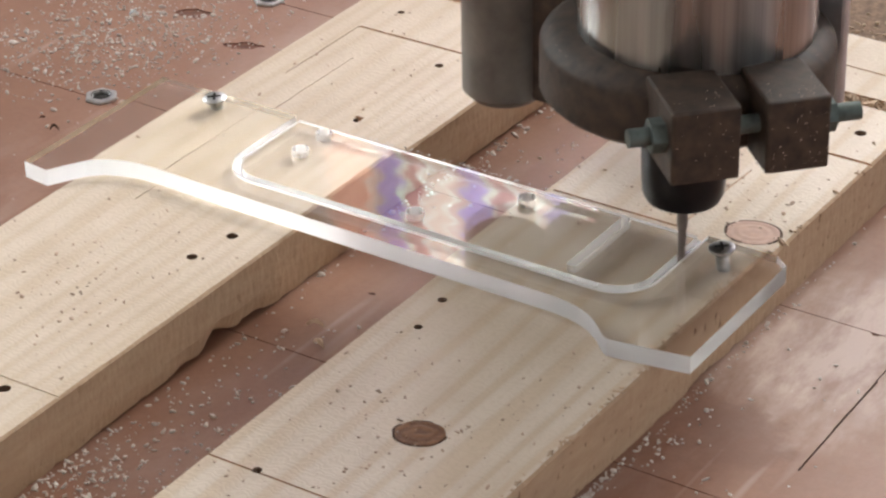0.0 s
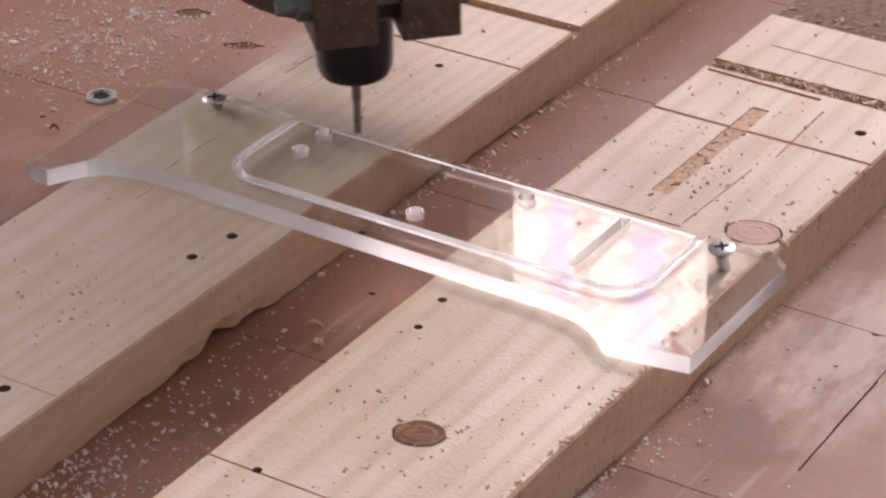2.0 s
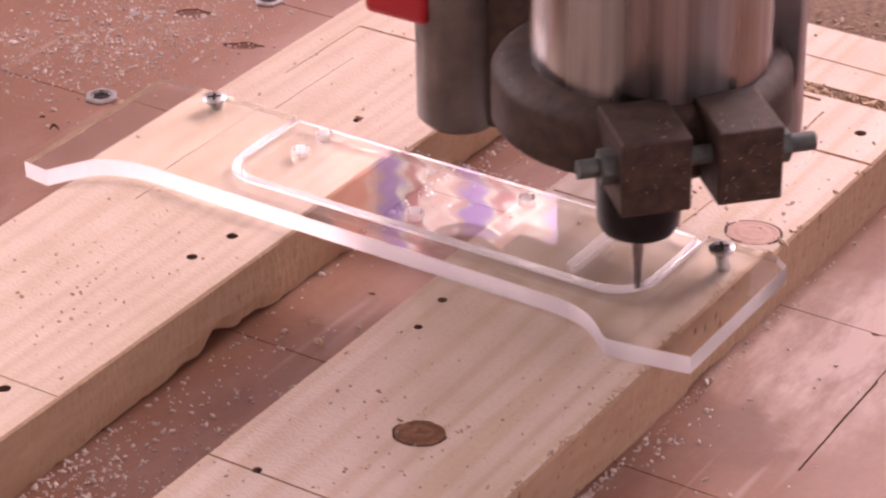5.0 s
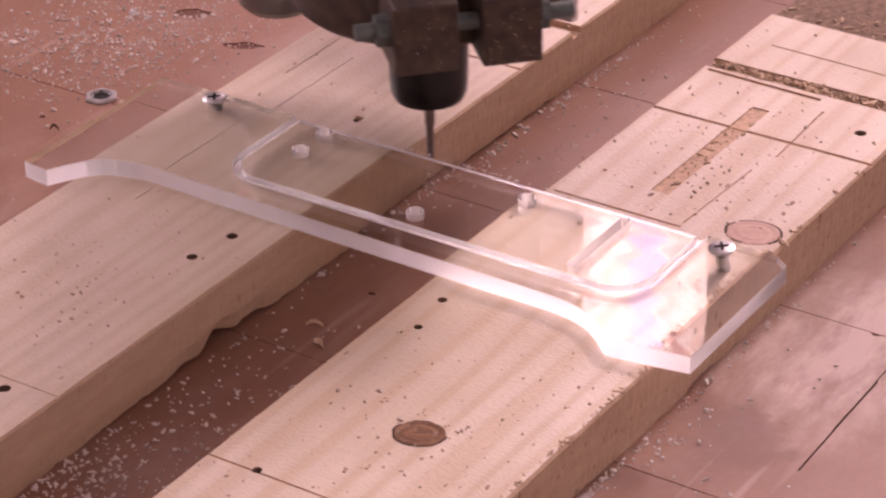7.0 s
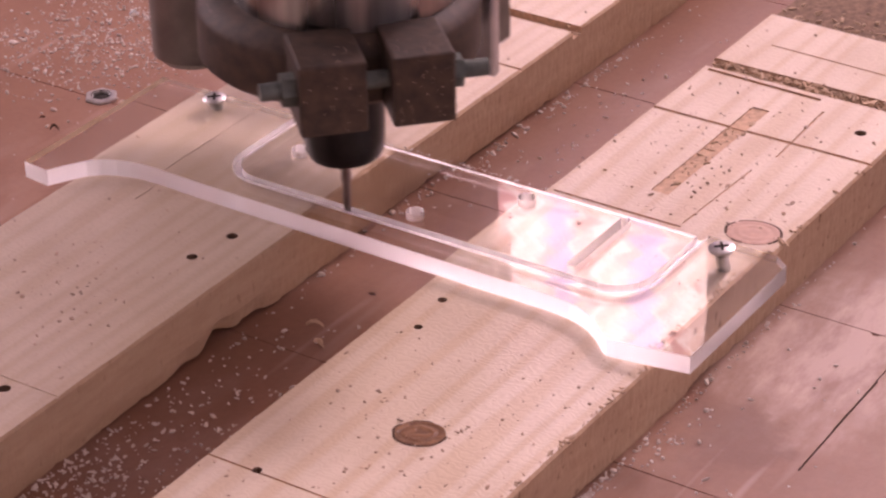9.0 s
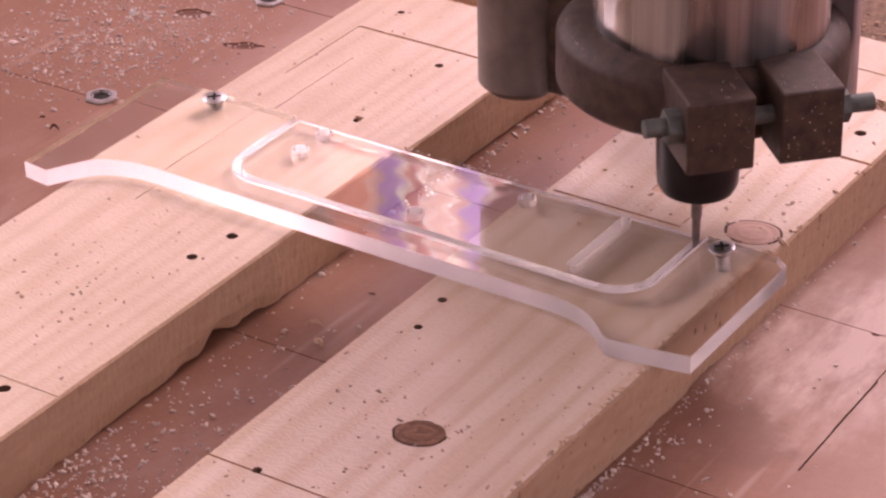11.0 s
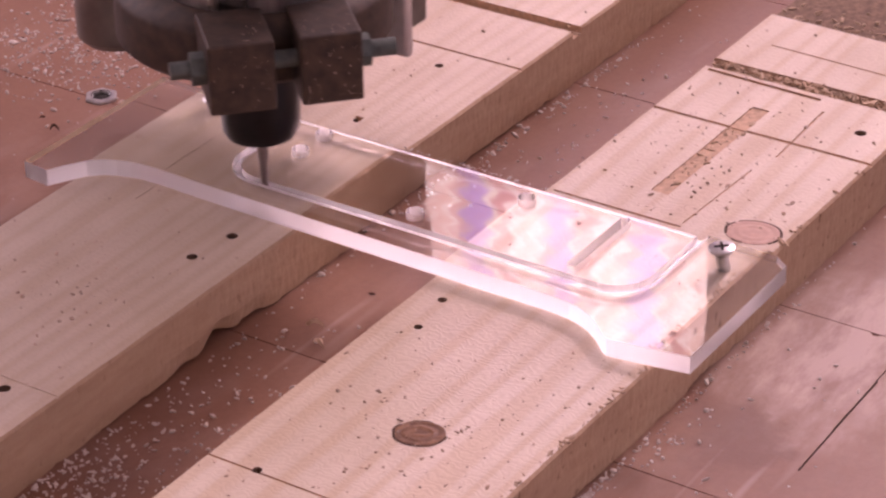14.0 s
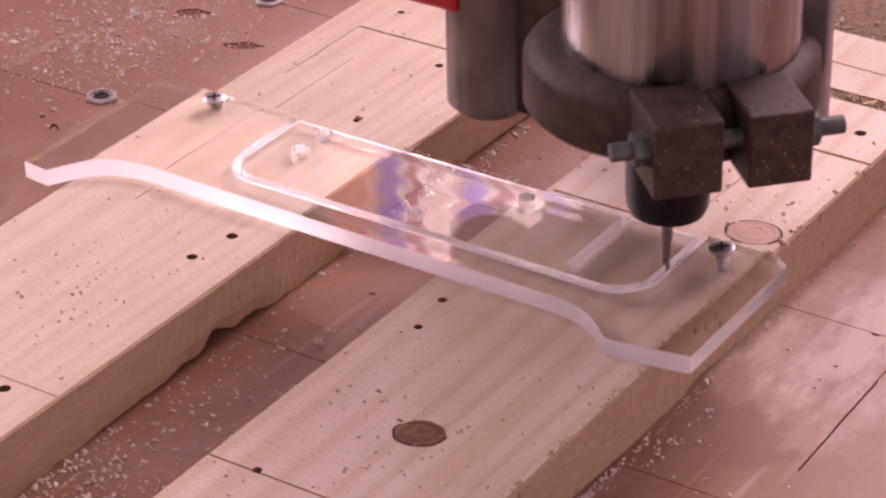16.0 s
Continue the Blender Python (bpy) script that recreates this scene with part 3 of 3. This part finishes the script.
def crumbs(name, spots, mat, label, category, seed, size, stretch=1.6):
    """Loose crumbs: spots are (x, y, z, spread x, spread y, count), normal scatter round each."""
    rnd = random.Random(seed)
    vs, fs = [], []
    for x, y, z, sx, sy, count in spots:
        for _ in range(count):
            s = size * math.exp(rnd.gauss(0, 0.42))
            s = min(s, size * 2.3)
            px, py = x + rnd.gauss(0, sx), y + rnd.gauss(0, sy)
            if z < 0.01 and (-0.0985 < px < -0.0225 or 0.0235 < px < 0.0995):
                continue
            if 0.01 < z < 0.02 and not (-0.0965 < px < -0.0240 or 0.0255 < px < 0.098):
                continue
            turn = Euler((rnd.uniform(-0.5, 0.5), rnd.uniform(-0.5, 0.5), rnd.uniform(0, 6.28))).to_matrix()
            dim = (s * rnd.uniform(0.8, stretch), s * rnd.uniform(0.5, 0.9), s * rnd.uniform(0.35, 0.75))
            base = len(vs)
            for v in ICO_V:
                k = 1 + rnd.uniform(-0.3, 0.3)
                w = turn @ Vector((v.x * dim[0] * k, v.y * dim[1] * k, v.z * dim[2] * k))
                vs.append((px + w.x, py + w.y, z + dim[2] * 0.7 + w.z))
            fs.extend(tuple(base + i for i in f) for f in ICO_F)
    me = bpy.data.meshes.new(name)
    me.from_pydata(vs, [], fs)
    me.materials.append(mat)
    return tagged(new(name, me), label, category, kind="stuff")


crumbs("acrylic_swarf", [(-0.172, 0.064, 0, 0.020, 0.026, 1000), (-0.190, 0.05, 0, 0.02, 0.03, 420), (-0.150, 0.085, 0, 0.018, 0.02, 105), (-0.012, -0.150, 0, 0.010, 0.011, 264),
                         (-0.002, -0.118, 0, 0.013, 0.020, 170), (0.0, -0.08, 0, 0.014, 0.02, 44), (0.101, -0.088, 0, 0.0012, 0.010, 105), (0.1012, -0.03, 0, 0.0012, 0.05, 120), (0.108, -0.055, 0, 0.003, 0.008, 30), (0.125, -0.05, 0, 0.02, 0.05, 52),
                         (-0.005, 0.10, 0, 0.012, 0.05, 105), (-0.0205, 0.06, 0, 0.0016, 0.06, 200), (-0.0205, -0.14, 0, 0.0014, 0.02, 50), (0.015, 0.10, 0, 0.004, 0.03, 35), (-0.115, -0.06, 0, 0.01, 0.04, 44)],
       CHIP, "white acrylic chips scattered over the machine bed", "swarf", 3, 0.00043)
crumbs("edge_swarf", [(0.005, FAR - 0.0004, TOP + 0.0054, 0.028, 0.0003, 70), (-0.02, FAR - 0.0005, TOP + 0.0054, 0.01, 0.0003, 14), (0.02, -0.01, TOP + 0.0054, 0.04, 0.014, 26)],
       CHIP, "fine white chips clinging to the acrylic plate", "swarf", 13, 0.00026)
crumbs("board_swarf", [(0.06, -0.11, TOP, 0.03, 0.04, 170), (-0.062, -0.098, TOP, 0.013, 0.016, 70), (0.0649, -0.1086, TOP, 0.010, 0.009, 40), (0.09, -0.06, TOP, 0.008, 0.05, 60), (-0.06, -0.11, TOP, 0.03, 0.04, 110), (0.06, 0.06, TOP, 0.03, 0.035, 260), (-0.06, 0.07, TOP, 0.03, 0.04, 60)],
       DUST, "small wood and acrylic crumbs on the boards", "swarf", 5, 0.00034, 1.4)
crumbs("wood_fibre", [(0.06, 0.1173, TOP - 0.0022, 0.035, 0.0022, 1200), (0.06, 0.1195, TOP - 0.001, 0.035, 0.0010, 260), (0.0542, 0.055, TOP - 0.0005, 0.0022, 0.017, 30), (0.0541, 0.08, TOP - 0.0005, 0.0020, 0.008, 12), (0.06, 0.165, TOP - 0.0024, 0.03, 0.006, 160), (-0.05, 0.1157, TOP - 0.0024, 0.03, 0.0012, 90), (0.0976, -0.02, TOP - 0.0003, 0.0004, 0.06, 130), (0.0976, -0.075, TOP - 0.0003, 0.0004, 0.012, 30)],
       FIBRE, "torn wood fibre lying in the milled grooves", "wood fibre", 7, 0.00048, 2.8)


# ---- bigger bits lying among the swarf ----
def splinter(x, y, length, width, turn, mat, label, z=0.0):
    bm = bmesh.new()
    n = 9
    rings = []
    for i in range(n):
        u = i / (n - 1)
        w = width * (0.25 + math.sin(math.pi * min(1, u * 1.1 + 0.05)) * 0.75)
        z = 0.0004 + 0.0014 * math.sin(math.pi * u) + 0.0003 * noise.noise((u * 5, x * 300, 0))
        c = (u - 0.5) * length
        rings.append([bm.verts.new((c, -w / 2, z)), bm.verts.new((c, 0, z + 0.0007)), bm.verts.new((c, w / 2, z + 0.0002)), bm.verts.new((c, 0, z - 0.0004))])
    for a, b in zip(rings, rings[1:]):
        for i in range(4):
            bm.faces.new([a[i], a[(i + 1) % 4], b[(i + 1) % 4], b[i]])
    bm.faces.new(rings[0])
    bm.faces.new(list(reversed(rings[-1])))
    bm.transform(pose(x, y, z, 0, 0, turn))
    return thing("wood_splinter", bm, mat, label, "splinter", "splinters on the bed", smooth=True)


splinter(-0.1812, 0.0800, 0.0034, 0.0020, 30, ZINC, "small grey metal flake lying in the swarf")
splinter(-0.0060, -0.0560, 0.0052, 0.0018, 15, FIBRE, "pale curled wood shaving in the gap")
splinter(0.0010, -0.0640, 0.0048, 0.0020, -20, FIBRE, "pale curled wood shaving in the gap")
splinter(-0.0780, 0.0128, 0.0040, 0.0014, 15, FIBRE, "small yellow wood fibre beside the screw", TOP)
splinter(-0.1475, -0.0020, 0.0030, 0.0012, 20, KNOT_RIM, "tiny dark wood splinter lying on the bed")


# ---- spindle carriage: all that rides on the machine's slide ----
def spindle_carriage():
    e = empty("spindle_carriage", "steel milling spindle in a dark dusty clamp with a thin cutter", "milling spindle")
    bm = bmesh.new()
    lathe(bm, [(0, 0), (0.0011, 0.0), (0.0012, 0.010), (0.00155, 0.0115), (0.00155, 0.03), (0, 0.03)], 20)
    part("cutter", bm, CARBIDE, e, "thin grey carbide cutter", True)
    bm = bmesh.new()
    lathe(bm, [(0, 0.0195), (0.0075, 0.0195), (0.0102, 0.0203), (0.0112, 0.0225), (0.0115, 0.0265), (0.0117, 0.037), (0.0112, 0.041), (0.0085, 0.043), (0.0085, 0.058), (0, 0.058)], 40)
    part("collet_nut", bm, NUT_BLACK, e, "black round collet nut", True)
    bm = bmesh.new()
    lathe(bm, [(0, 0.055), (0.0315, 0.055), (0.0315, 0.20), (0.029, 0.203), (0, 0.203)], 72, Matrix.Translation((0.0018, 0.0012, 0)))
    part("spindle_body", bm, STEEL, e, "bright brushed steel spindle body", True)
    bm = bmesh.new()
    lathe(bm, [(0.0285, 0.0535), (0.0375, 0.0535), (0.039, 0.055), (0.039, 0.0675), (0.0383, 0.0688), (0.0345, 0.0715), (0.0285, 0.0722), (0.0285, 0.0535)], 72)
    clamp = part("clamp_ring", bm, CLAMP, e, "dark dusty cast clamp ring", True)
    m = pose(0, 0, 0, 0, 0, -43.6)
    for a, b in ((-0.0207, -0.0029), (0.0038, 0.0204)):
        bm = bmesh.new()
        box(bm, 0.030, 0.0529, a, b, 0.0535, 0.0735, 0.0007, 2)
        bm.transform(m)
        part("clamp_ear", bm, CLAMP, clamp)
    rnd = random.Random(21)
    vs, fs = [], []
    for i in range(170):
        k = i % 5
        if k < 2:  # on the ears' outer faces
            p = m @ Vector((0.0530, rnd.choice((rnd.uniform(-0.020, -0.004), rnd.uniform(0.005, 0.0198))), rnd.uniform(0.0545, 0.0725)))
        elif k == 2:  # on the ring's sloping top
            a = rnd.uniform(0, 6.28)
            p = Vector((0.0362 * math.cos(a), 0.0362 * math.sin(a), 0.0703))
        elif k == 3:  # on the ears' tops
            p = m @ Vector((rnd.uniform(0.041, 0.052), rnd.choice((rnd.uniform(-0.020, -0.004), rnd.uniform(0.005, 0.0198))), 0.0736))
        else:  # along the lower edge of the block and column
            p = Vector((rnd.uniform(-0.070, -0.03), 0.0199, 0.0255 + abs(rnd.gauss(0, 0.002))))
        r = rnd.uniform(0.00007, 0.00018)
        base = len(vs)
        vs.extend(tuple(p + v * r * rnd.uniform(0.6, 1.3)) for v in ICO_V)
        fs.extend(tuple(base + j for j in f) for f in ICO_F)
    me = bpy.data.meshes.new("clinging_chips")
    me.from_pydata(vs, [], fs)
    me.materials.append(DUST)
    chips = tagged(new("clinging_chips", me), "fine pale chips clinging to the metal", kind="stuff")
    chips.parent = e
    bm = bmesh.new()
    lathe(bm, [(0, -0.030), (0.0024, -0.030), (0.0024, 0.0305), (0, 0.0305)], 16, m @ pose(0.046, 0, 0.0648, -90))
    bolt = part("clamp_bolt", bm, BOLT, e, "dull grey clamp bolt", True)
    bm = bmesh.new()
    lathe(bm, [(0, 0.0205), (0.0045, 0.0205), (0.0045, 0.0235), (0, 0.0235)], 6, m @ pose(0.046, 0, 0.0648, -90))
    part("hex_nut", bm, BOLT, bolt)
    bm = bmesh.new()
    lathe(bm, [(0, -0.0245), (0.0045, -0.0245), (0.0045, -0.0208), (0, -0.0208)], 6, m @ pose(0.046, 0, 0.0648, -90))
    part("hex_nut", bm, BOLT, bolt)
    bm = bmesh.new()
    lathe(bm, [(0, 0.0225), (0.010, 0.0225), (0.0125, 0.025), (0.0125, 0.11), (0, 0.11)], 32, Matrix.Translation((-0.072, 0.024, 0)))
    part("guide_column", bm, ALLOY, e, "grey aluminium guide column", True)
    bm = bmesh.new()
    box(bm, -0.066, -0.026, 0.020, 0.046, 0.0245, 0.13, 0.0015)
    part("mounting_block", bm, CLAMP, e)
    # unseen block added to keep the window out of the plate's reflection
    bm = bmesh.new()
    box(bm, -0.094, -0.027, 0.112, 0.124, 0.046, 0.076, 0.002)
    part("reflection_blocker", bm, CLAMP, e)
    bm = bmesh.new()
    box(bm, -0.056, 0.0178, 0.0465, 0.060, 0.036, 0.20, 0.001)
    part("back_plate", bm, ALLOY, e, "grey metal back plate")
    bm = bmesh.new()
    box(bm, 0.0190, 0.0308, 0.0300, 0.0335, 0.0385, 0.20, 0.001)
    part("rear_post", bm, PALE_ALLOY, e, "pale aluminium post behind the clamp")
    bm = bmesh.new()
    box(bm, -0.095, -0.074, 0.010, 0.040, 0.0560, 0.075, 0.002)
    part("cover", bm, RED, e, "red plastic cover")
    return e


CARRIAGE = spindle_carriage()


# ---- what moves ----
# one round of the tool: seconds into the round, x and y in millimetres
ROUND = [(-0.437, 76.8, -26.0), (-0.237, 80.6, -15.2), (0.0, 81.7, -4.3), (0.2, 81.0, 4.5), (0.4, 75.5, 11.4), (0.6, 63.2, 12.6),
         (1.0, 34.2, 12.6), (1.5, -2.1, 12.6), (2.0, -38.4, 12.6), (2.15, -48.2, 12.2), (2.3, -54.6, 8.6), (2.6, -58.2, -9.0), (2.8, -58.6, -21.5), (3.0, -53.8, -29.6),
         (3.2, -43.7, -30.0), (3.5, -22.6, -29.6), (4.0, 14.3, -29.4), (4.5, 51.0, -29.2), (4.742, 68.6, -29.0)]
PERIOD = 5.379


def motions():
    rows = []
    for k, z in enumerate((22.9, 21.75, 20.7)):
        rows += [(round(PERIOD * k + t, 3), x, y, z) for t, x, y in ROUND if 0 <= PERIOD * k + t <= 15.9]
    rows.append((16.0, 79.8, -9.4, 20.7))
    walk(CARRIAGE, [(t, pose(x * MM, y * MM, z * MM)) for t, x, y, z in rows])


motions()
